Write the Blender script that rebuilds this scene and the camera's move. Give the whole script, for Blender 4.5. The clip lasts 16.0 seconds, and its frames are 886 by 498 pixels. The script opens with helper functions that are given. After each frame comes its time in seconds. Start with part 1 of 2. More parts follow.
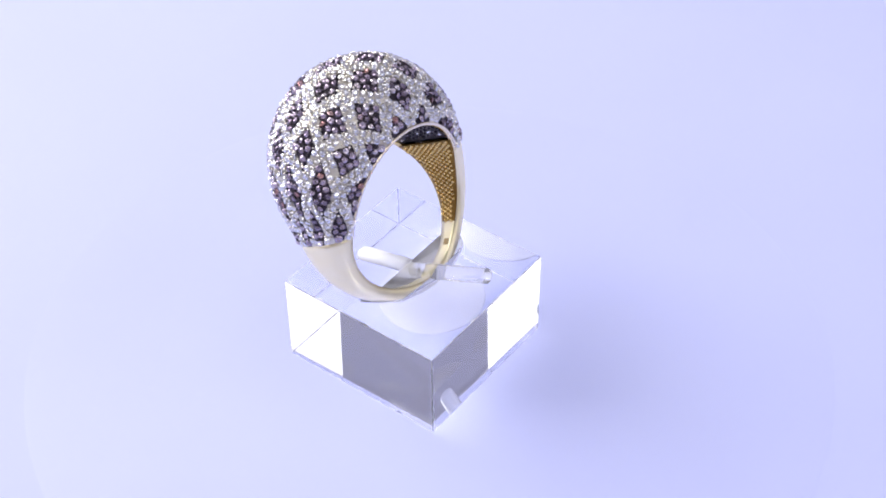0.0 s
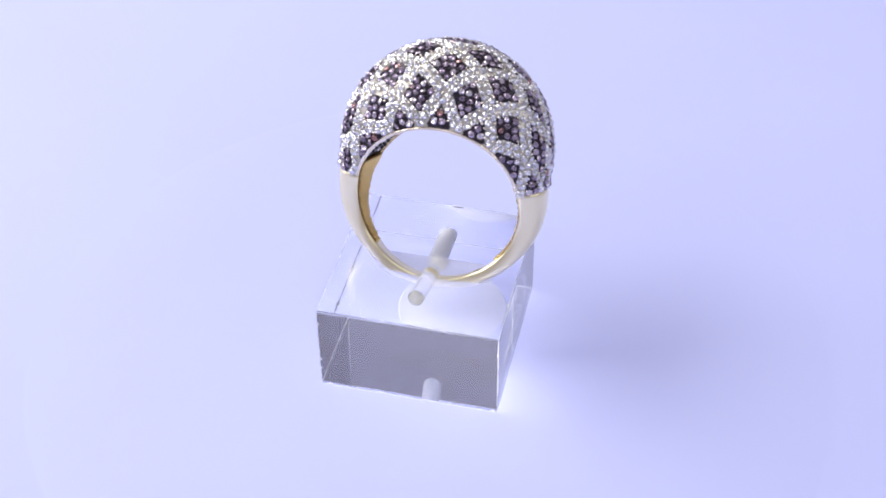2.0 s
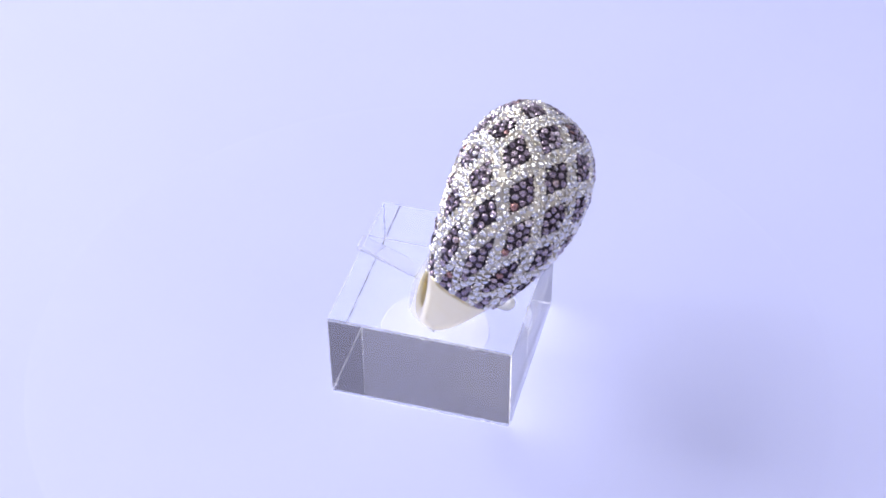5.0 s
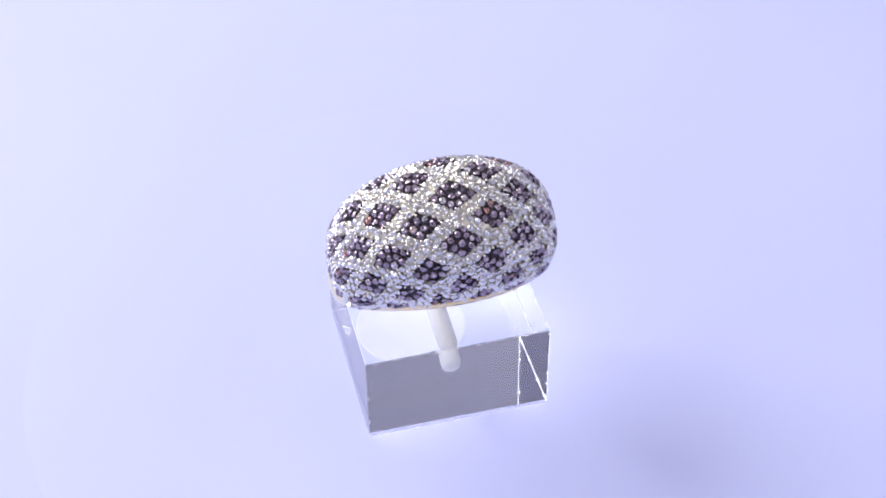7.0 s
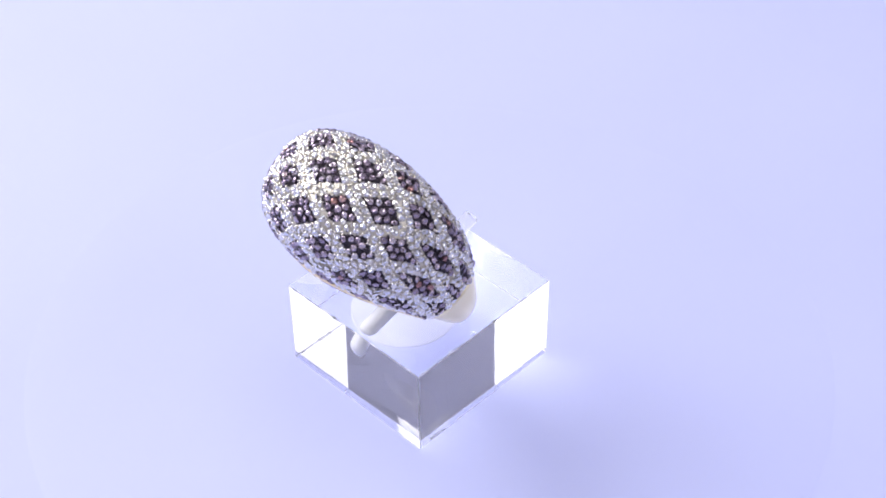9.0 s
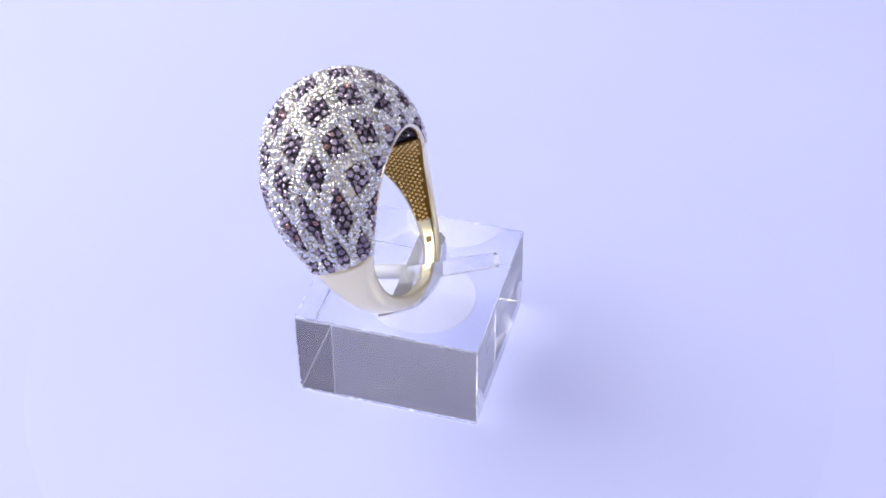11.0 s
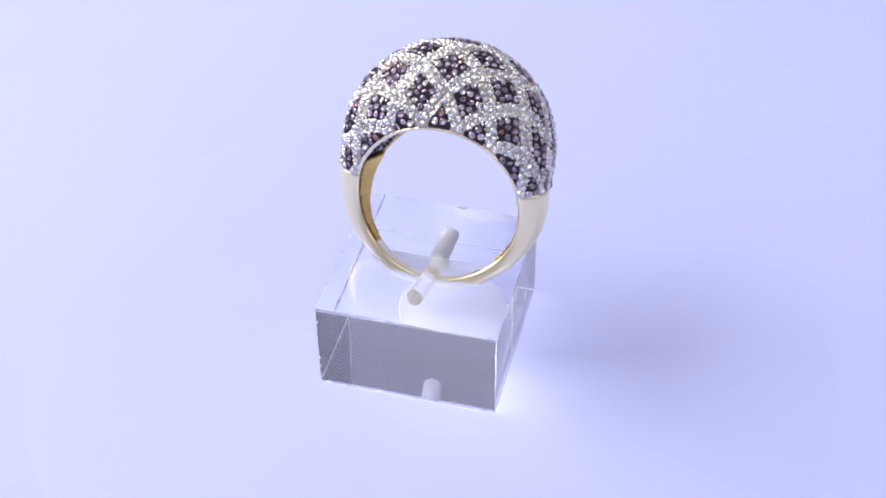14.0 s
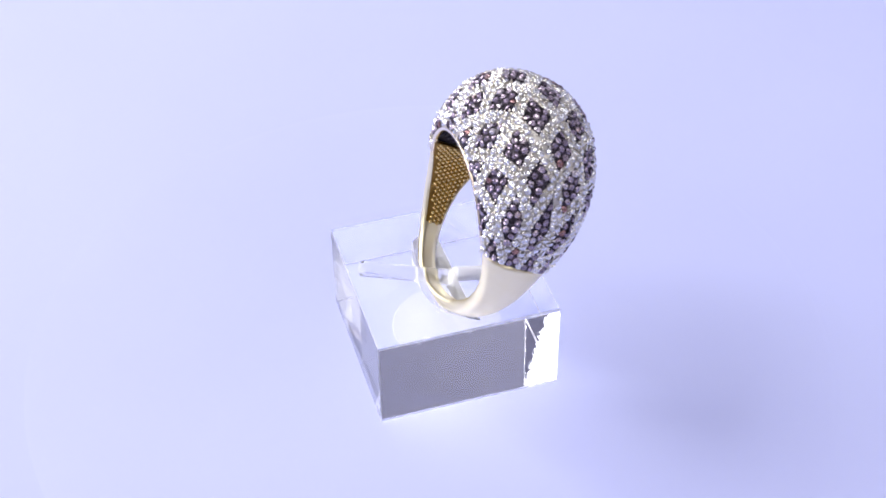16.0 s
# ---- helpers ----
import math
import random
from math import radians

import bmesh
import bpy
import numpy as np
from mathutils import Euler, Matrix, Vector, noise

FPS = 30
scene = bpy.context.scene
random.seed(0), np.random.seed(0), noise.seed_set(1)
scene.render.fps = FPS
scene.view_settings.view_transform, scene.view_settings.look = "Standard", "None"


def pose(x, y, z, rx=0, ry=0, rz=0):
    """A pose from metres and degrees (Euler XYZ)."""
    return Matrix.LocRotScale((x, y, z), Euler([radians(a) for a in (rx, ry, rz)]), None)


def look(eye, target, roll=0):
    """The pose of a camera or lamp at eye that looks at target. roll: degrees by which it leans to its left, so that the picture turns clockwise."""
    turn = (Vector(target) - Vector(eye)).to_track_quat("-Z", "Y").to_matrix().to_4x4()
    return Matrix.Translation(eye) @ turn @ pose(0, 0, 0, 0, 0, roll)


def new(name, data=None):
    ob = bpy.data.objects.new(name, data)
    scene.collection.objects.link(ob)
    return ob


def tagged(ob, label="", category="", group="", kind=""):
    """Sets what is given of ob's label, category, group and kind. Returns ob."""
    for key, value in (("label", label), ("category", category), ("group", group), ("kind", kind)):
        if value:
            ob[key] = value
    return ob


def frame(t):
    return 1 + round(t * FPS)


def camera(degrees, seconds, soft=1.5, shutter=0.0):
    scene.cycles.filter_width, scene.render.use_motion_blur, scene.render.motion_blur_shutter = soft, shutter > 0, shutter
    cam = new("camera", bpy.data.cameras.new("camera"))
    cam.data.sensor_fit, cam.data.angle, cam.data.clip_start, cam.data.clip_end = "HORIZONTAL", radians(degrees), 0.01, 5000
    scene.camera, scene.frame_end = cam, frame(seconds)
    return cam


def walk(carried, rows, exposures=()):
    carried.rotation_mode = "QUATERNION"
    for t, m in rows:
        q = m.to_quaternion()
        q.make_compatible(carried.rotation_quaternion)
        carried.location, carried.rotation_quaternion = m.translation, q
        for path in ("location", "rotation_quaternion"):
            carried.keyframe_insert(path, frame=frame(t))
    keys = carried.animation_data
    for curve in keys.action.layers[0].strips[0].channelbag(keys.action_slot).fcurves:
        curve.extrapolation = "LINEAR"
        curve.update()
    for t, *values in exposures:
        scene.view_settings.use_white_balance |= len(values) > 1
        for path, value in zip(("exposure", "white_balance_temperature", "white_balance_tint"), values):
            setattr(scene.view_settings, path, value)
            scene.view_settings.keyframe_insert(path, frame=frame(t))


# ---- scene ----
U = 0.02  # the acrylic block is 20 mm wide; plan lengths below are in block widths
DECK = -0.027  # height of the turntable top

# ---- camera ----
cam = camera(30.72, 16.0, soft=1.85)
EYE = Vector((0.0, -6.489, 6.541)) * U
AIM = Vector((0.0876, 0.3545, 0.3931)) * U
walk(cam, [(0.0, look(EYE, AIM, -0.63)), (16.0, look(EYE, AIM, -0.63))],
     exposures=[(0.0, -0.07), (0.5, -0.12), (1.5, -0.15), (2.0, -0.15), (3.0, -0.12), (5.5, -0.13), (6.0, -0.12), (7.5, -0.09),
                (8.0, -0.09), (9.0, -0.09), (9.5, -0.13), (12.0, -0.12), (13.0, -0.15), (14.0, -0.15), (16.0, -0.14)])

# turn of the table: seconds, degrees about its axle
TURN = [(0.0, 51.77), (0.5, 34.53), (1.0, 18.18), (1.5, 2.12), (2.0, -14.5), (2.5, -30.6), (3.0, -45.6),
        (3.5, -61.0), (4.0, -76.3), (4.5, -91.7), (5.0, -107.1), (5.5, -122.7), (6.0, -137.9), (6.5, -152.2),
        (7.0, -166.6), (7.5, -181.9), (8.0, -197.0), (8.5, -211.3), (9.0, -225.4), (9.5, -240.8),
        (10.0, -256.3), (10.5, -271.8), (11.0, -287.2), (11.5, -302.7), (12.0, -318.0), (12.5, -332.8),
        (13.0, -346.6), (13.5, -360.9), (14.0, -375.8), (14.5, -390.5), (15.0, -405.1), (15.5, -419.5), (16.0, -433.9)]

# ---- light ----
world = bpy.data.worlds.new("studio")
scene.world = world
world.use_nodes = True
world.node_tree.nodes["Background"].inputs[0].default_value = (0.80, 0.82, 1.0, 1)
world.node_tree.nodes["Background"].inputs[1].default_value = 0.05


def softbox(name, eye, target, sx, sy, watts, colour):
    d = bpy.data.lights.new(name, "AREA")
    d.shape, d.size, d.size_y, d.energy, d.color = "RECTANGLE", sx, sy, watts, colour
    ob = new(name, d)
    ob.matrix_world = look(eye, target)
    return ob


softbox("softbox_left", (-0.42, 0.22, 0.42), (0, 0, 0.01), 0.42, 0.42, 4.15, (1.0, 0.98, 0.96))
softbox("softbox_left_front", (-0.47, -0.08, 0.43), (0, 0, 0.01), 0.36, 0.26, 0.60, (1.0, 0.98, 0.96))
softbox("softbox_right", (0.45, -0.20, 0.43), (0, 0, 0.01), 0.66, 0.26, 0.66, (1.0, 0.98, 0.97))
# added fill from above, stands for no known lamp; lifts the general light
softbox("softbox_top", (0.0, 0.05, 0.80), (0, 0.05, 0), 0.50, 0.50, 1.06, (0.97, 0.98, 1.0))


# ---- materials ----
def material(name):
    m = bpy.data.materials.new(name)
    m.use_nodes = True
    nt = m.node_tree
    return m, nt, nt.nodes["Principled BSDF"]


def node(nt, kind, **kw):
    n = nt.nodes.new(kind)
    for k, v in kw.items():
        n.inputs[k].default_value = v
    return n


def ramp(nt, source, lo, hi, c0, c1):
    r = nt.nodes.new("ShaderNodeValToRGB")
    r.color_ramp.elements[0].position, r.color_ramp.elements[1].position = lo, hi
    r.color_ramp.elements[0].color, r.color_ramp.elements[1].color = (*c0, 1), (*c1, 1)
    nt.links.new(source, r.inputs[0])
    return r.outputs[0]


def bump(nt, bsdf, source, strength, distance):
    b = node(nt, "ShaderNodeBump", Strength=strength, Distance=distance)
    nt.links.new(source, b.inputs["Height"])
    nt.links.new(b.outputs[0], bsdf.inputs["Normal"])


def grainy(name, c0, c1, rough, scale, fine=6000.0, metal=0.0, relief=0.15, depth=0.00002):
    m, nt, b = material(name)
    co = nt.nodes.new("ShaderNodeTexCoord")
    big = node(nt, "ShaderNodeTexNoise", Scale=scale, Detail=3.0)
    small = node(nt, "ShaderNodeTexNoise", Scale=fine, Detail=2.0)
    nt.links.new(co.outputs["Object"], big.inputs["Vector"])
    nt.links.new(co.outputs["Object"], small.inputs["Vector"])
    nt.links.new(ramp(nt, big.outputs[0], 0.3, 0.7, c0, c1), b.inputs["Base Color"])
    b.inputs["Roughness"].default_value, b.inputs["Metallic"].default_value = rough, metal
    bump(nt, b, small.outputs[0], relief, depth)
    return m


LAVENDER = grainy("lavender_sheet", (0.567, 0.602, 0.95), (0.587, 0.624, 0.965), 0.75, 18, relief=0.05)
DISC = grainy("lavender_disc", (0.567, 0.602, 0.95), (0.587, 0.624, 0.965), 0.62, 22, relief=0.0)
PAD = grainy("white_pad", (0.66, 0.68, 0.88), (0.71, 0.73, 0.91), 0.6, 300, relief=0.0)
WALL = grainy("grey_wall", (0.55, 0.535, 0.56), (0.59, 0.575, 0.60), 0.9, 6, fine=400)
GOLD = grainy("pale_gold", (0.97, 0.87, 0.56), (0.98, 0.89, 0.61), 0.30, 500, metal=1.0, relief=0.04)
GOLD_BRIGHT = grainy("rim_gold", (0.95, 0.83, 0.60), (0.97, 0.87, 0.68), 0.13, 700, metal=1.0, relief=0.05)
GOLD_DEEP = grainy("yellow_gold", (0.86, 0.62, 0.22), (0.92, 0.70, 0.29), 0.26, 900, metal=1.0, relief=0.1)
RHODIUM = grainy("black_rhodium", (0.035, 0.03, 0.04), (0.06, 0.05, 0.065), 0.32, 1500, metal=0.6, relief=0.2)
GRAIN_GOLD = grainy("grain_gold", (0.88, 0.83, 0.72), (0.96, 0.92, 0.83), 0.14, 1500, metal=1.0, relief=0.05)
# duller than the grains: shade between clear stones is put into this gold
SHADED_GROUND = grainy("shaded_ground_gold", (0.66, 0.62, 0.54), (0.78, 0.74, 0.66), 0.35, 1500, metal=0.9, relief=0.3)
RIM_YELLOW = grainy("yellow_rim_gold", (0.93, 0.74, 0.38), (0.96, 0.80, 0.46), 0.14, 700, metal=1.0, relief=0.05)
# lining gold browned, so its colour holds the shade between the beads
SHADED_NET_GOLD = grainy("shaded_net_gold", (0.26, 0.14, 0.03), (0.34, 0.20, 0.05), 0.5, 1200, metal=0.9, relief=0.2)
MARK = grainy("struck_mark", (0.36, 0.26, 0.12), (0.46, 0.34, 0.17), 0.5, 2500, metal=0.7)


def gem_material(name, dark, joined):
    m, nt, b = material(name)
    if joined:
        pick = nt.nodes.new("ShaderNodeNewGeometry").outputs["Random Per Island"]
    else:
        pick = nt.nodes.new("ShaderNodeObjectInfo").outputs["Random"]
    r = nt.nodes.new("ShaderNodeValToRGB")
    # the near-white plum stop at 0.94 paints glints on a few stones
    stops = ([(0.0, (0.24, 0.18, 0.26)), (0.4, (0.42, 0.325, 0.44)), (0.8, (0.66, 0.55, 0.66)), (0.94, (0.90, 0.84, 0.90)), (0.975, (0.46, 0.22, 0.21))] if dark
             else [(0.0, (0.86, 0.87, 0.93)), (0.45, (0.95, 0.95, 0.98)), (1.0, (1.0, 0.98, 0.94))])
    while len(r.color_ramp.elements) < len(stops):
        r.color_ramp.elements.new(0.5)
    for e, (p, c) in zip(r.color_ramp.elements, stops):
        e.position, e.color = p, (*c, 1)
    nt.links.new(pick, r.inputs[0])
    nt.links.new(r.outputs[0], b.inputs["Base Color"])
    b.inputs["Roughness"].default_value = 0.035
    b.inputs["IOR"].default_value = 2.2
    b.inputs["Transmission Weight"].default_value = 0.45 if dark else 0.5
    b.inputs["Metallic"].default_value = 0.48 if dark else 0.64  # facets throw light back like small mirrors
    return m


CLEAR_GEM, CLEAR_FIELD = gem_material("clear_stone", False, False), gem_material("clear_stones", False, True)
DARK_GEM, DARK_FIELD = gem_material("plum_stone", True, False), gem_material("plum_stones", True, True)


def acrylic(name, rough, tint, clear=1.0, ior=1.49):
    m, nt, b = material(name)
    b.inputs["Base Color"].default_value = (*tint, 1)
    b.inputs["Transmission Weight"].default_value, b.inputs["IOR"].default_value = clear, ior
    co = nt.nodes.new("ShaderNodeTexCoord")
    n = node(nt, "ShaderNodeTexNoise", Scale=350.0, Detail=4.0)
    nt.links.new(co.outputs["Object"], n.inputs["Vector"])
    r = node(nt, "ShaderNodeMapRange")
    r.inputs["From Min"].default_value, r.inputs["From Max"].default_value = 0.45, 0.75
    r.inputs["To Min"].default_value, r.inputs["To Max"].default_value = rough, rough + 0.015
    nt.links.new(n.outputs[0], r.inputs["Value"])
    nt.links.new(r.outputs[0], b.inputs["Roughness"])
    saw = nt.nodes.new("ShaderNodeMapping")
    saw.inputs["Rotation"].default_value, saw.inputs["Scale"].default_value = (0.10, 0.06, 0.0), (0.15, 0.15, 1.6)
    big = node(nt, "ShaderNodeTexNoise", Scale=700.0, Detail=2.0)
    nt.links.new(co.outputs["Object"], saw.inputs["Vector"])
    nt.links.new(saw.outputs[0], big.inputs["Vector"])
    bump(nt, b, big.outputs[0], 0.012, 0.0002)
    return m


ACRYLIC = acrylic("clear_acrylic", 0.0, (0.87, 0.88, 0.96))
ACRYLIC_SAWN = acrylic("sawn_acrylic", 0.28, (0.97, 0.97, 0.98), 0.75)
ACRYLIC_PEG = acrylic("peg_acrylic", 0.16, (1.0, 1.0, 1.0), 0.92, 1.20)
FROSTED = acrylic("frosted_acrylic", 0.45, (1.0, 1.0, 1.0), 0.12, 1.40)


# ---- mesh tools ----
def mesh_of(name, bm, *mats):
    me = bpy.data.meshes.new(name)
    bm.to_mesh(me)
    bm.free()
    for m in mats:
        me.materials.append(m)
    return me


def part(name, bm, mat, parent, label="", smooth=False):
    me = mesh_of(name, bm, *(mat if isinstance(mat, (list, tuple)) else [mat]))
    if smooth:
        me.polygons.foreach_set("use_smooth", [True] * len(me.polygons))
    ob = new(name, me)
    ob.parent = parent
    return tagged(ob, label)


def box_bm(x0, x1, y0, y1, z0, z1, bevel=0.0, segments=2):
    bm = bmesh.new()
    bmesh.ops.create_cube(bm, size=1.0)
    bmesh.ops.transform(bm, matrix=Matrix.LocRotScale(((x0 + x1) / 2, (y0 + y1) / 2, (z0 + z1) / 2), None, (x1 - x0, y1 - y0, z1 - z0)), verts=bm.verts)
    if bevel:
        bmesh.ops.bevel(bm, geom=bm.edges[:], offset=bevel, segments=segments, affect="EDGES", profile=0.5)
    return bm


def grid_bm(rows, closed_rows=False, closed_cols=False):
    """A sheet over rows of points."""
    bm = bmesh.new()
    vs = [[bm.verts.new(p) for p in row] for row in rows]
    for i in range(len(vs) - (0 if closed_rows else 1)):
        a, b = vs[i], vs[(i + 1) % len(vs)]
        for j in range(len(a) - (0 if closed_cols else 1)):
            k = (j + 1) % len(a)
            bm.faces.new((a[j], a[k], b[k], b[j]))
    return bm


# ---- the place: sheet, walls, ceiling ----
def build_room():
    w, h, t = 0.6, 0.85, 0.02
    tagged(part("floor", box_bm(-w, w, -w, w, -0.02, (DECK - 0.0022) * U), LAVENDER, None), "pale lavender matt paper backdrop sheet", "floor", kind="structure")
    for name, b in (("wall_north", (-w, w, w, w + t, -0.02, h)), ("wall_south", (-w, w, -w - t, -w, -0.02, h)),
                    ("wall_east", (w, w + t, -w, w, -0.02, h)), ("wall_west", (-w - t, -w, -w, w, -0.02, h))):
        tagged(part(name, box_bm(*b), WALL, None), "pale grey fabric light tent wall", "wall", kind="structure")
    tagged(part("ceiling", box_bm(-w - t, w + t, -w - t, w + t, h, h + t), WALL, None), "pale grey fabric light tent ceiling", "ceiling", kind="structure")


build_room()


# ---- turntable ----
def build_turntable():
    table = tagged(new("turntable"), "round lavender turntable disc turning slowly", "turntable")
    prof = [(0.0, 0.0), (2.19, 0.0), (2.22, -0.0003), (2.25, -0.0008), (2.27, -0.0014), (2.28, -0.0020), (0.0, -0.0020)]
    rows = []
    for i in range(128):
        a = 2 * math.pi * i / 128
        rows.append([(r * U * math.cos(a), r * U * math.sin(a), (DECK + z) * U) for r, z in prof[1:6]])
    bm = grid_bm(rows, closed_rows=True)
    bm.verts.ensure_lookup_table()
    n = len(prof) - 2
    bm.faces.new([bm.verts[i * n] for i in range(128)])
    bm.faces.new([bm.verts[i * n + n - 1] for i in range(127, -1, -1)])
    bmesh.ops.recalc_face_normals(bm, faces=bm.faces[:])
    part("disc", bm, DISC, table)
    ring_bm = bmesh.new()
    bmesh.ops.create_cone(ring_bm, cap_ends=True, segments=64, radius1=0.305 * U, radius2=0.30 * U, depth=0.0024 * U, matrix=Matrix.Translation((0.12 * U, 0.07 * U, (DECK + 0.0016) * U)))
    part("adhesive_dot", ring_bm, PAD, table, "round white adhesive dot under the block")
    return table


TABLE = build_turntable()

# ---- ring plan ----
RC = Vector((0.0184, 0.2276, 0.8664))
LEAN = radians(30.87)
RU = Vector((1.0, -0.005, 0.0))
RV = Vector((0.0026, math.sin(LEAN), math.cos(LEAN)))
RN = Vector((-0.0044, -math.cos(LEAN), math.sin(LEAN)))
RIN = 0.447
EDGE = 0.019
HEAD = radians(77.5)  # the paved head ends here on one side
TAIL = radians(74.8)  # and here on the other


TURNS = [radians(a) for a in (0, 15, 30, 45, 60, 75, 90, 105, 120, 135, 150, 180)]
FRONT = [0.320, 0.312, 0.291, 0.258, 0.216, 0.157, 0.088, 0.046, 0.020, 0.012, 0.022, 0.044]  # front edge before the crest
BACK = [0.376, 0.368, 0.346, 0.313, 0.270, 0.226, 0.184, 0.154, 0.130, 0.106, 0.076, 0.050]   # back edge behind it


def smooth_table(p, table):
    p = abs(p)
    return sum(w * float(np.interp(abs(p + d), TURNS, table)) for d, w in ((-0.12, 0.25), (0.0, 0.5), (0.12, 0.25)))


def centre(p):
    """The shank swings back from the crest's plane."""
    k = min(max((abs(p) - 1.15) / 0.5, 0), 1)
    return k * k * (3 - 2 * k) * (smooth_table(p, FRONT) - smooth_table(p, BACK)) / 2


def half_width(p, side=1):
    """From the section's middle to the front edge (side 1) or the back edge (-1)."""
    return smooth_table(p, FRONT) - centre(p) if side > 0 else smooth_table(p, BACK) + centre(p)


def thickness(p):
    p = abs(p)
    c = max(0.0, math.cos(p))
    head = 0.1424 + 0.1903 * math.cos(p) + 0.0848 * math.cos(2 * p) + 0.025 * c + 0.012 * c * c
    shank = float(np.interp(p, (1.1, 1.35, 1.57, 2.0, 2.5, math.pi), (0.170, 0.142, 0.126, 0.094, 0.066, 0.048)))
    k = min(max((p - 1.05) / 0.3, 0), 1)
    k = k * k * (3 - 2 * k)
    return head * (1 - k) + shank * k


def ring_point(p, r, s):
    """r counts from the finger hole outwards; the hole is slightly flattened at the top and at the bottom."""
    c = math.cos(p)
    f = 1 - 0.058 * c if c > 0 else 1 - 0.056 * min(1, -1.5 * c)
    return (RC + RU * ((RIN + r) * math.sin(p)) + RV * ((RIN * f + r) * c) + RN * (s + centre(p))) * U


def section(p, side):
    hw, th = half_width(p, side), thickness(p)
    t = np.sin(np.linspace(0, 1, 60) * np.pi / 2)
    r = EDGE + (th - EDGE) * (1 - t ** 2.5) ** 0.45
    arc = np.concatenate([[0], np.cumsum(np.hypot(np.diff(t * hw), np.diff(r)))])
    return t * hw, r, arc


def outer(p, a):
    """The outside of the ring at the turn p, a from -1 (back edge) to 1 (front edge) along its section."""
    s, r, arc = section(p, 1 if a >= 0 else -1)
    k = abs(a) * arc[-1]
    return ring_point(p, float(np.interp(k, arc, r)), math.copysign(float(np.interp(k, arc, s)), a))


def outer_frame(p, a):
    e = 0.004
    o = outer(p, a)
    dp = (outer(p + e, a) - outer(p - e, a)).normalized()
    a0, a1 = max(a - 0.01, -1), min(a + 0.01, 1)
    da = (outer(p, a1) - outer(p, a0)).normalized()
    n = dp.cross(da).normalized()
    if n.dot(o - RC * U) < 0:
        n = -n
    return o, dp, n.cross(dp), n


STEP = radians(23.4)  # diamonds repeat along the head
ROW_ARC = [-0.74, -0.60, -0.46, -0.325, -0.205, -0.09, 0.022, 0.155, 0.27, 0.43, 0.60, 0.77]  # rows of diamonds across the head, along its crest
ROW_NO = [-6, -5, -4, -3, -2, -1, 0, 1, 2, 3, 4, 5]
ARC_F, ARC_B = float(section(0, 1)[2][-1]), float(section(0, -1)[2][-1])


def lattice(p, a):
    a = np.asarray(a)
    p = np.asarray(p)
    x = (p - 0.42 * np.sign(p) * np.maximum(0, abs(p) - 0.68)) / STEP - 0.03
    y = 0.5 * np.interp(np.where(a >= 0, a * ARC_F, a * ARC_B), ROW_ARC, ROW_NO)
    return x + y, x - y


def is_dark(p, a, reach=0.315):
    i, j = lattice(p, a)
    return np.maximum(abs(i - np.round(i)), abs(j - np.round(j))) < reach


# ---- ring ----
def gem_mesh(name, mat):
    """A small round brilliant, radius 1; the hollow star stands for the facets seen through its table."""
    bm = bmesh.new()
    top = [bm.verts.new((0.56 * math.cos(i * math.pi / 4), 0.56 * math.sin(i * math.pi / 4), 0.36)) for i in range(8)]
    mid = [bm.verts.new((math.cos((i + .5) * math.pi / 4), math.sin((i + .5) * math.pi / 4), 0.02)) for i in range(8)]
    low = bm.verts.new((0, 0, -0.75))
    eye = bm.verts.new((0, 0, 0.15))
    for i in range(8):
        k = (i + 1) % 8
        bm.faces.new((top[i], top[k], eye))
        bm.faces.new((top[i], mid[i], top[k]))
        bm.faces.new((top[k], mid[i], mid[k]))
        bm.faces.new((mid[i], low, mid[k]))
    bmesh.ops.recalc_face_normals(bm, faces=bm.faces[:])
    return mesh_of(name, bm, mat)


def bead_template():
    bm = bmesh.new()
    bmesh.ops.create_icosphere(bm, subdivisions=1, radius=1.0)
    v = np.array([x.co[:] for x in bm.verts])
    f = [[x.index for x in q.verts] for q in bm.faces]
    bm.free()
    return v, f


def joined(name, template, mats4, mat, parent, label, smooth=False):
    v, f = template
    vs, fs = [], []
    for m in mats4:
        a = np.array(m)
        k = len(vs) * len(v)
        vs.append(v @ a[:3, :3].T + a[:3, 3])
        fs.extend([[i + k for i in q] for q in f])
    me = bpy.data.meshes.new(name)
    me.from_pydata(np.concatenate(vs).tolist(), [], fs)
    me.materials.append(mat)
    if smooth:
        me.polygons.foreach_set("use_smooth", [True] * len(me.polygons))
    ob = new(name, me)
    ob.parent = parent
    return tagged(ob, label, kind="stuff")


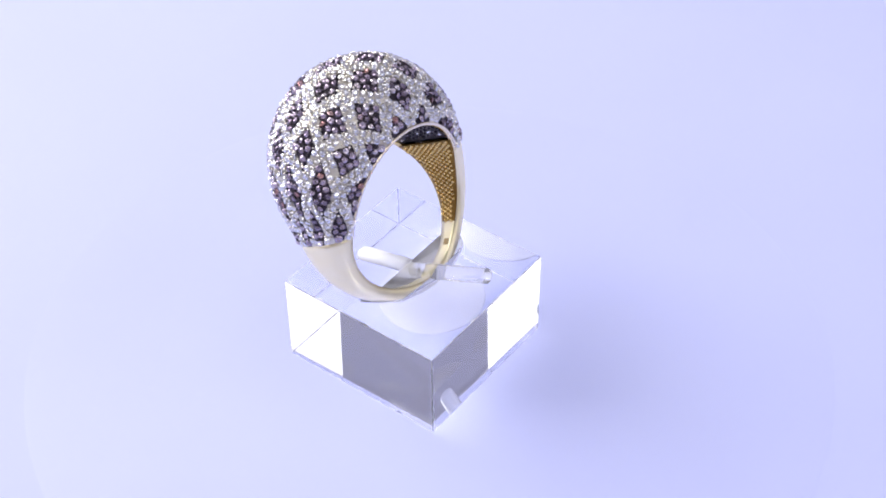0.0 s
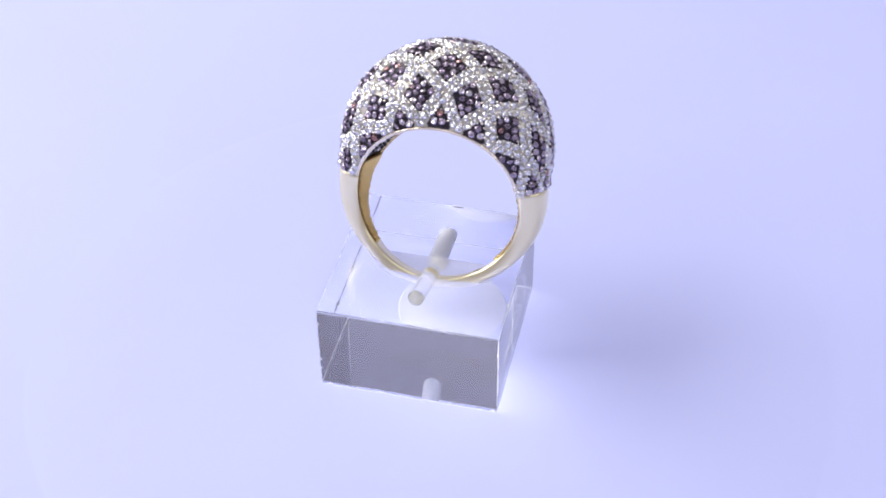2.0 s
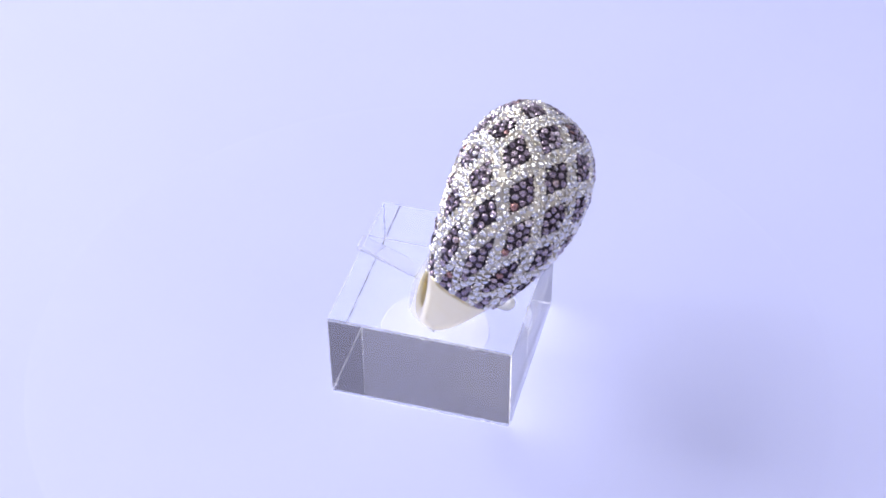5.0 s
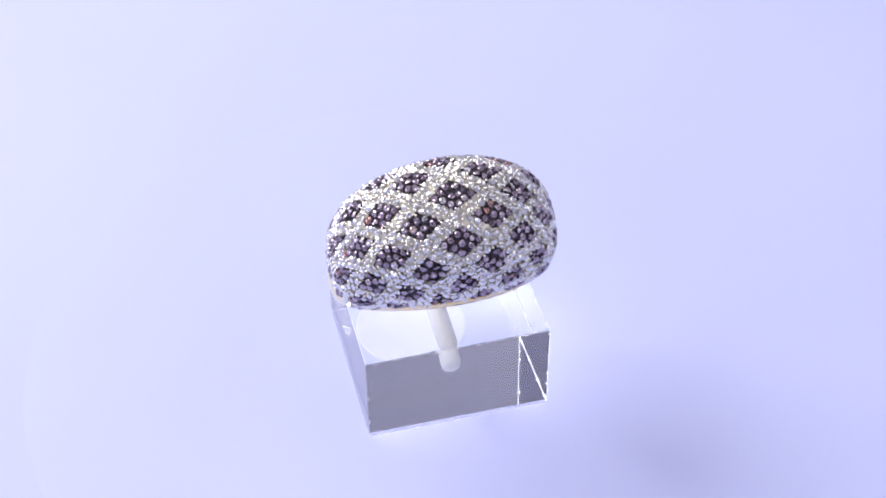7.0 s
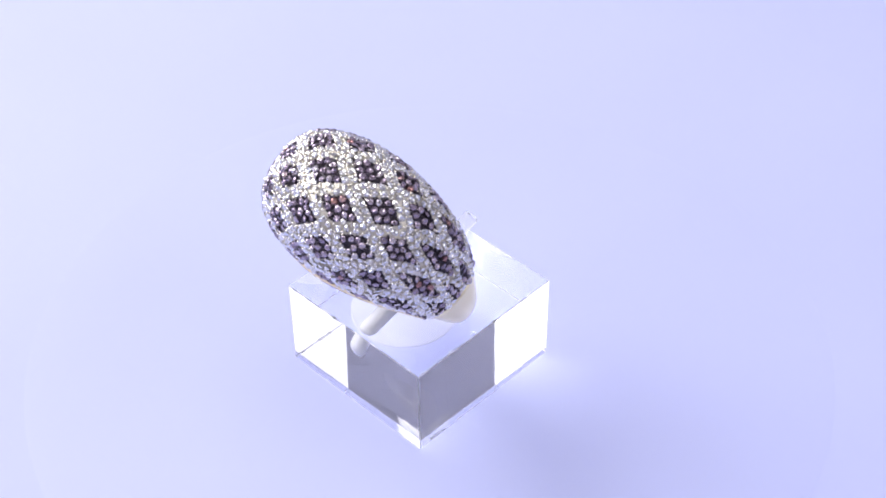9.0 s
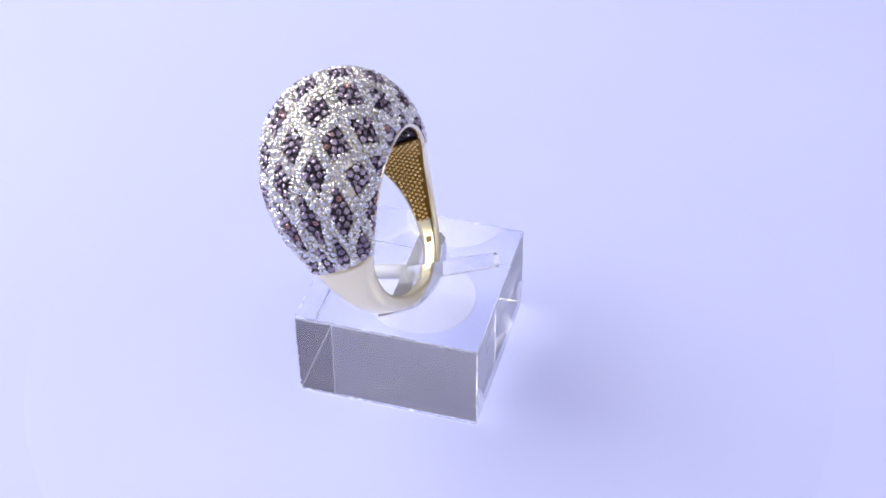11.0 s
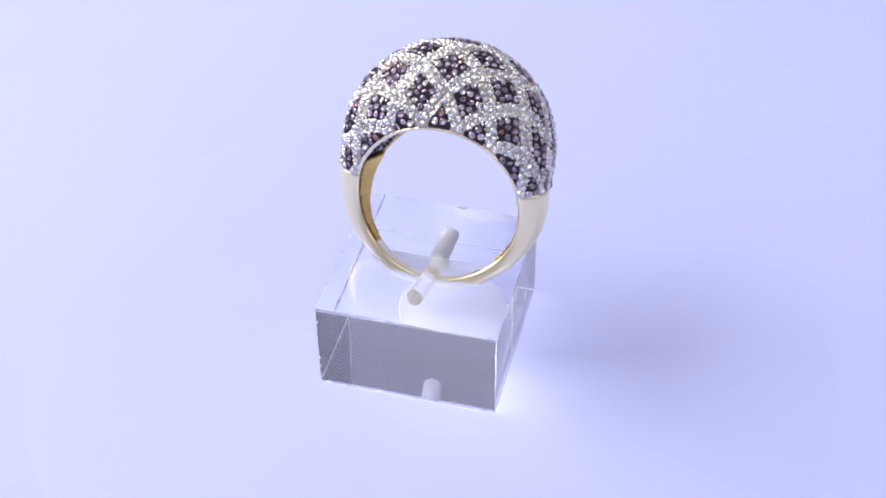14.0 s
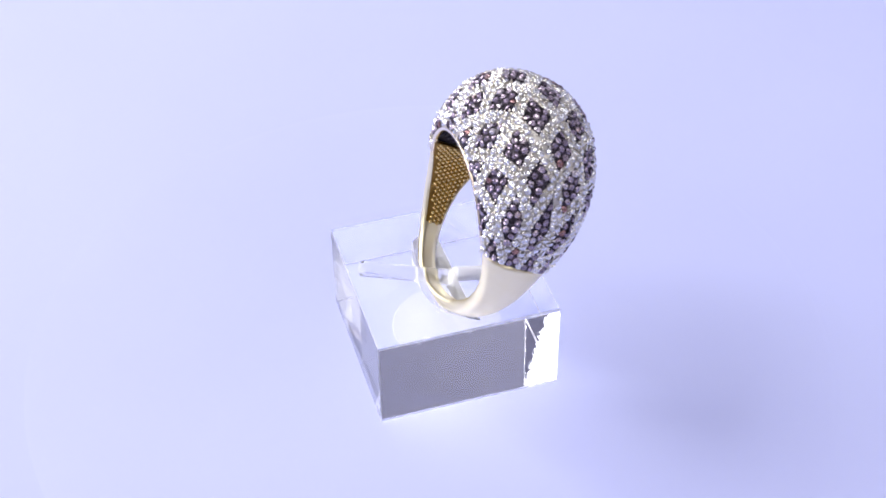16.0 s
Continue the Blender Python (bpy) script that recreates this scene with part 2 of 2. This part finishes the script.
def pave(size=0.0402 * U):
    """Places of the stones, packed over the head and sorted into the diamonds: turn, place along the section, dark or clear, radius."""
    rng = np.random.default_rng(7)
    n1, n2 = 141, 121
    gp, ga = np.linspace(-HEAD, TAIL, n1), np.linspace(-1, 1, n2)
    table = np.array([[outer(p, a)[:] for a in ga] for p in gp])
    low, top = np.array([0.034 - HEAD, -0.960]), np.array([TAIL - 0.034, 0.962])

    def at(q):
        x = np.clip((q[:, 0] + HEAD) / (TAIL + HEAD) * (n1 - 1), 0, n1 - 1.001)
        y = np.clip((q[:, 1] + 1) / 2 * (n2 - 1), 0, n2 - 1.001)
        i, j = x.astype(int), y.astype(int)
        u, v = (x - i)[:, None], (y - j)[:, None]
        t00, t10, t01, t11 = table[i, j], table[i + 1, j], table[i, j + 1], table[i + 1, j + 1]
        pos = t00 * (1 - u) * (1 - v) + t10 * u * (1 - v) + t01 * (1 - u) * v + t11 * u * v
        return pos, (t10 - t00) * (n1 - 1) / (TAIL + HEAD), (t01 - t00) * (n2 - 1) / 2

    cand = low + rng.uniform(0, 1, (14000, 2)) * (top - low)
    pos = at(cand)[0]
    keep = []
    for k in range(len(cand)):
        if not keep or np.min(np.linalg.norm(pos[keep] - pos[k], axis=1)) > size * 0.80:
            keep.append(k)
    q = cand[keep]
    for step in range(70):
        pos, tp, ta = at(q)
        d = pos[:, None, :] - pos[None, :, :]
        l = np.linalg.norm(d, axis=2) + np.eye(len(q))
        w = np.where(l < size * 1.06, (size * 1.06 - l) / l, 0) * (1 - np.eye(len(q)))
        push = (d * w[:, :, None]).sum(1) * 0.32
        lp, la = np.linalg.norm(tp, axis=1), np.linalg.norm(ta, axis=1)
        move = np.stack([(push * tp).sum(1) / lp ** 2, (push * ta).sum(1) / la ** 2], 1)
        i, j = lattice(q[:, 0], q[:, 1])
        di, dj = i - np.round(i), j - np.round(j)
        m = np.maximum(abs(di), abs(dj))
        first = abs(di) > abs(dj)
        kk = np.where(q[:, 1] >= 0, ARC_F, ARC_B) * 0.5 / 0.13
        gpz = np.where(first, np.sign(di), np.sign(dj)) / STEP / lp
        gaz = np.where(first, np.sign(di), -np.sign(dj)) * kk / la
        g = np.hypot(gpz, gaz)
        gap = (m - 0.315) / g
        want = np.where(gap < 0, -1, 1) * np.maximum(0, size * 0.46 - abs(gap)) * 0.22
        move += np.stack([want * gpz / g / lp, want * gaz / g / la], 1)
        q = np.clip(q + move, low, top)
    pos = at(q)[0]
    l = np.linalg.norm(pos[:, None, :] - pos[None, :, :], axis=2) + np.eye(len(q))
    good = np.ones(len(q), bool)
    for k in range(len(q)):
        if good[k] and np.any(good[:k] & (l[k, :k] < size * 0.62)):
            good[k] = False
    q = list(q[good])
    pos = list(pos[good])
    spare = low + rng.uniform(0, 1, (9000, 2)) * (top - low)  # small stones in the gaps that are left
    for k, o in enumerate(at(spare)[0]):
        if np.min(np.linalg.norm(np.array(pos) - o, axis=1)) > size * 0.74:
            q.append(spare[k])
            pos.append(o)
    q, pos = np.array(q), np.array(pos)
    l = np.linalg.norm(pos[:, None, :] - pos[None, :, :], axis=2) + np.eye(len(q))
    near = np.sort(l, axis=1)[:, :3].mean(1)
    dark = is_dark(q[:, 0], q[:, 1])
    order = np.argsort(abs(q[:, 0]))
    return [(q[k, 0], q[k, 1], bool(dark[k]), float(np.clip(near[k] * 0.475, 0.36 * size, 0.60 * size))) for k in order]


def build_ring():
    ring = tagged(new("ring"), "gold dome ring paved with clear and plum stones in diamonds", "ring")
    # polished shank
    rows = []
    n = 72
    for i in range(n + 1):
        p = TAIL + (2 * math.pi - HEAD - TAIL) * i / n
        q = p if p <= math.pi else p - 2 * math.pi
        hw, hb = half_width(q), half_width(q, -1)
        row = [outer(q, a) for a in np.linspace(-1, 1, 17)]
        row += [ring_point(q, 0, s * (hw if s > 0 else hb)) for s in (0.97, 0.5, 0, -0.5, -0.97)]
        rows.append(row)
    bm = grid_bm(rows, closed_cols=True)
    for end in (0, n):
        k = len(rows[0])
        bm.verts.ensure_lookup_table()
        bm.faces.new([bm.verts[end * k + j] for j in range(k)])
    bmesh.ops.recalc_face_normals(bm, faces=bm.faces[:])
    part("shank", bm, GOLD, ring, "polished pale gold shank", smooth=True)
    # paved dome: gold ground with gap shade in its colour under clear stones, black under plum stones
    rows = []
    np_, na = 230, 120
    ps = np.linspace(-HEAD, TAIL, np_)
    avs = np.linspace(-1, 1, na)
    for p in ps:
        rows.append([outer(p, a) for a in avs])
    bm = grid_bm(rows)
    bm.faces.ensure_lookup_table()
    for i in range(np_ - 1):
        for j in range(na - 1):
            if is_dark((ps[i] + ps[i + 1]) / 2, (avs[j] + avs[j + 1]) / 2, 0.33):
                bm.faces[i * (na - 1) + j].material_index = 1
    bmesh.ops.recalc_face_normals(bm, faces=bm.faces[:])
    dome = part("dome", bm, [SHADED_GROUND, RHODIUM], ring, "paved dome of clear and plum stones", smooth=True)
    # polished edges of the head
    for name, sg in (("front_rim", 1), ("back_rim", -1)):
        rows = []
        out, high = (0.007, EDGE - 0.004) if sg > 0 else (0.022, EDGE + 0.02)
        for p in np.linspace(-HEAD, TAIL, 90):
            hw = half_width(p, sg)
            rows.append([ring_point(p, high + 0.006, sg * (hw - 0.004)), ring_point(p, high, sg * (hw + out * 0.8)),
                         ring_point(p, 0.012, sg * (hw + out)), ring_point(p, 0.001, sg * (hw + 0.001)),
                         ring_point(p, -0.001, sg * (hw - 0.022)), ring_point(p, 0.02, sg * (hw - 0.026))])
        bm = grid_bm(rows, closed_cols=True)
        bmesh.ops.recalc_face_normals(bm, faces=bm.faces[:])
        part(name, bm, GOLD_BRIGHT if sg > 0 else RIM_YELLOW, ring, "polished gold rim of the head", smooth=True)
    # lining of the head: open black underside of the stones at the top, gold mesh at the sides
    def lining(name, p0, p1, mat, label, depth):
        rows = [[ring_point(p, depth, t * (half_width(p, t) - 0.012)) for t in np.linspace(-1, 1, 9)] for p in np.linspace(p0, p1, 40)]
        rows2 = [[ring_point(p, depth + 0.012, t * (half_width(p, t) - 0.012)) for t in np.linspace(1, -1, 9)] for p in np.linspace(p0, p1, 40)]
        bm = grid_bm([a + b for a, b in zip(rows, rows2)], closed_cols=True)
        bmesh.ops.recalc_face_normals(bm, faces=bm.faces[:])
        return part(name, bm, mat, ring, label, smooth=True)
    bead = bead_template()
    black = lining("underside", -1.13, 1.13, RHODIUM, "black pierced underside of the stones", 0.016)
    spots, glints = [], []
    rng = random.Random(3)
    for i in range(-18, 19):
        for j in range(-8, 9):
            p, s = (i + 0.5 * (j % 2)) * 0.062, j * 0.046
            if abs(p) < 1.08 and abs(s) < half_width(p, s) - 0.03:
                # about one spot in six becomes a bright bead, added as a glint
                (glints if rng.random() < 0.16 else spots).append(Matrix.Translation(ring_point(p, 0.016, s)) @ Matrix.Scale(rng.uniform(0.009, 0.015) * U, 4))
    joined("stone_back", bead, spots, RHODIUM, black, "dark backs of set stones", True)
    joined("stone_glint", bead, glints, CLEAR_FIELD, black, "bright beads standing in for glints on the underside", True)
    for sg in (-1, 1):
        net = lining("lining", sg * 1.13, sg * 2.29, SHADED_NET_GOLD, "beaded yellow gold lining", -0.002)
        spots = []
        for j in range(-17, 18):
            s = j * 0.0232
            for i in range(18):
                p = sg * (1.156 + (i + 0.5 * (j % 2)) * 0.0645)
                if abs(s) < half_width(p, s) - (0.036 if s > 0 else 0.022):
                    spots.append(Matrix.Translation(ring_point(p, -0.002, s)) @ Matrix.Scale(0.0124 * U, 4))
        joined("bead_net", bead, spots, GOLD_DEEP, net, "yellow gold bead texture", True)
    # struck marks inside the shank
    for sg, off in ((1, 0.12),):
        for k in range(3):
            p = sg * (2.42 + off + k * 0.030)
            o = ring_point(p, -0.0005, 0.0)
            x = (ring_point(p + 0.01, 0, 0) - o).normalized()
            m = Matrix((x, RN, x.cross(RN))).transposed().to_4x4()
            bm = box_bm(-0.006 * U, 0.006 * U, -0.018 * U, 0.018 * U, -0.0015 * U, 0.0015 * U)
            bmesh.ops.transform(bm, matrix=Matrix.Translation(o) @ m, verts=bm.verts)
            part("hallmark", bm, MARK, ring, "small struck mark")
    # stones
    stones = pave()
    meshes = {False: gem_mesh("clear_stone", CLEAR_GEM), True: gem_mesh("plum_stone", DARK_GEM)}
    tpl = {}
    for d, me in meshes.items():
        tpl[d] = (np.array([v.co[:] for v in me.vertices]), [list(q.vertices) for q in me.polygons])
    rng = random.Random(11)
    rest = {False: [], True: []}
    centres = []
    for count, (p, a, dark, size) in enumerate(stones):
        o, x, y, z = outer_frame(p, a)
        m = Matrix((x, y, z)).transposed().to_4x4()
        tilt = Euler((rng.gauss(0, 0.28), rng.gauss(0, 0.28), rng.uniform(0, 0.8))).to_matrix().to_4x4()
        m = Matrix.Translation(o + z * 0.0065 * U) @ m @ tilt @ Matrix.Scale(size, 4)
        centres.append((o, z, dark))
        if count < 300:
            ob = new("plum_stone" if dark else "clear_stone", meshes[dark])
            ob.parent = dome
            ob.matrix_basis = m
        else:
            rest[dark].append(m)
    joined("clear_stone_paving", tpl[False], rest[False], CLEAR_FIELD, dome, "small round clear stones")
    joined("plum_stone_paving", tpl[True], rest[True], DARK_FIELD, dome, "small round plum-brown stones")
    # setting grains between neighbouring stones
    pts = np.array([c[0][:] for c in centres])
    gold, black_ = [], []
    done = set()
    for i, (o, z, dark) in enumerate(centres):
        dist = np.linalg.norm(pts - pts[i], axis=1)
        near = [j for j in np.argsort(dist)[1:7] if dist[j] < 0.07 * U]
        for j in near:
            for k in near:
                if j < k and np.linalg.norm(pts[j] - pts[k]) < 0.07 * U:
                    key = tuple(sorted((i, int(j), int(k))))
                    if key in done:
                        continue
                    done.add(key)
                    c = Vector((pts[i] + pts[j] + pts[k]) / 3)
                    if min(np.linalg.norm(pts[q] - np.array(c)) for q in key) < 0.021 * U:
                        continue
                    n = sum((centres[q][1] for q in key), Vector())
                    c = c + n.normalized() * 0.0070 * U
                    m = Matrix.Translation(c) @ Matrix.Scale(rng.uniform(0.0065, 0.0095) * U, 4)
                    (black_ if sum(centres[q][2] for q in key) >= 2 else gold).append(m)
    joined("gold_grain_work", bead, gold, GRAIN_GOLD, dome, "tiny gold setting grains", True)
    joined("black_grain_work", bead, black_, RHODIUM, dome, "tiny blackened setting grains", True)
    return ring


RING = build_ring()

# ---- acrylic block with its sloping peg ----
BX, BY, BH = -0.0162, 0.0933, 0.5332
ROD_F, ROD_B = Vector((0.028, -0.379, 0.703)) * U, Vector((0.006, 0.490, 0.320)) * U


def rod_bm(a, b, r, segments=28, rounding=0.0):
    d = (b - a)
    bm = bmesh.new()
    bmesh.ops.create_cone(bm, cap_ends=True, segments=segments, radius1=r, radius2=r, depth=d.length)
    if rounding:
        rim = [e for e in bm.edges if any(len(f.verts) > 4 for f in e.link_faces)]
        bmesh.ops.bevel(bm, geom=rim, offset=rounding, segments=3, affect="EDGES", profile=0.5)
    m = Matrix.Translation((a + b) / 2) @ d.to_track_quat("Z", "Y").to_matrix().to_4x4()
    bmesh.ops.transform(bm, matrix=m, verts=bm.verts)
    return bm


def cut(me, cutter):
    """The mesh with the cutter's shape taken away, for good."""
    a, b = new("cut_a", me), new("cut_b", cutter)
    mod = a.modifiers.new("hole", "BOOLEAN")
    mod.operation, mod.object, mod.solver = "DIFFERENCE", b, "EXACT"
    mod.material_mode = "TRANSFER"
    dg = bpy.context.evaluated_depsgraph_get()
    out = bpy.data.meshes.new_from_object(a.evaluated_get(dg))
    bpy.data.objects.remove(a)
    bpy.data.objects.remove(b)
    bpy.data.meshes.remove(cutter)
    return out


def chipped_box(x0, x1, y0, y1, z0, z1):
    """A sawn box whose narrow chamfers vary along the edges, with small nicks."""
    rng = random.Random(5)
    bm = box_bm(x0, x1, y0, y1, z0, z1)
    bmesh.ops.subdivide_edges(bm, edges=bm.edges[:], cuts=40, use_grid_fill=False)
    for f in list(bm.faces):
        if len(f.verts) < 20:
            bmesh.ops.dissolve_faces(bm, faces=[f])
    sharp = [e for e in bm.edges if len(e.link_faces) == 2 and e.link_faces[0].normal.dot(e.link_faces[1].normal) < 0.5]
    bmesh.ops.bevel(bm, geom=sharp, offset=0.0026 * U, segments=1, affect="EDGES")
    span = ((x0, x1), (y0, y1), (z0, z1))
    for v in bm.verts:
        on = [k for k in range(3) if min(abs(v.co[k] - span[k][0]), abs(v.co[k] - span[k][1])) < 1e-6]
        if len(on) != 1:
            continue
        near = [k for k in range(3) if k not in on and min(abs(v.co[k] - span[k][0]), abs(v.co[k] - span[k][1])) < 0.004 * U]
        if len(near) != 1:
            continue
        k = near[0]
        depth = abs(rng.gauss(0, 0.0012)) + (rng.uniform(0.004, 0.012) if rng.random() < 0.06 else 0)
        v.co[k] += depth * U * (1 if abs(v.co[k] - span[k][0]) < abs(v.co[k] - span[k][1]) else -1)
    bmesh.ops.recalc_face_normals(bm, faces=bm.faces[:])
    for f in bm.faces:
        f.material_index = 1 if f.calc_area() < 0.01 * U * U else 0  # the narrow chamfers stay sawn
    return bm


def build_block():
    holder = tagged(new("ring_stand"), "clear polished acrylic block with a sloping peg", "ring stand")
    g = DECK + 0.004  # rests on the disc with a breath of air below
    me = mesh_of("block", chipped_box((BX - 0.5) * U, (BX + 0.5) * U, (BY - 0.513) * U, (BY + 0.5) * U, g * U, BH * U), ACRYLIC, ACRYLIC_SAWN)
    rows = []
    for i in range(48):
        p = 2 * math.pi * i / 48
        p = p if p <= math.pi else p - 2 * math.pi
        rr = thickness(p) + 0.008 if math.cos(p) < 0 else 0
        rows.append([ring_point(p, rr, -0.066), ring_point(p, rr, 0.066)])
    bm = grid_bm(rows, closed_rows=True)
    bm.verts.ensure_lookup_table()
    bm.faces.new([bm.verts[2 * i] for i in range(48)])
    bm.faces.new([bm.verts[2 * i + 1] for i in range(47, -1, -1)])
    bmesh.ops.recalc_face_normals(bm, faces=bm.faces[:])
    me = cut(me, mesh_of("slot", bm, ACRYLIC_SAWN))
    ob = new("block", me)
    ob.parent = holder
    ob.visible_shadow = False  # clear acrylic lets the light through to the disc
    inside = ROD_F.lerp(ROD_B, 0.58)
    peg = part("peg", rod_bm(ROD_F, inside, 0.043 * U, rounding=0.008 * U), ACRYLIC_PEG, holder, "clear round acrylic peg")
    peg.visible_shadow = False
    part("peg_root", rod_bm(inside, ROD_B, 0.054 * U, rounding=0.045 * U), FROSTED, holder, "frosted white root of the peg")
    return holder


STAND = build_block()


# ---- what turns ----
def motions():
    rows = [(t, pose(0, 0, 0, 0, 0, a)) for t, a in TURN]
    for thing in (TABLE, STAND, RING):
        walk(thing, rows)


motions()
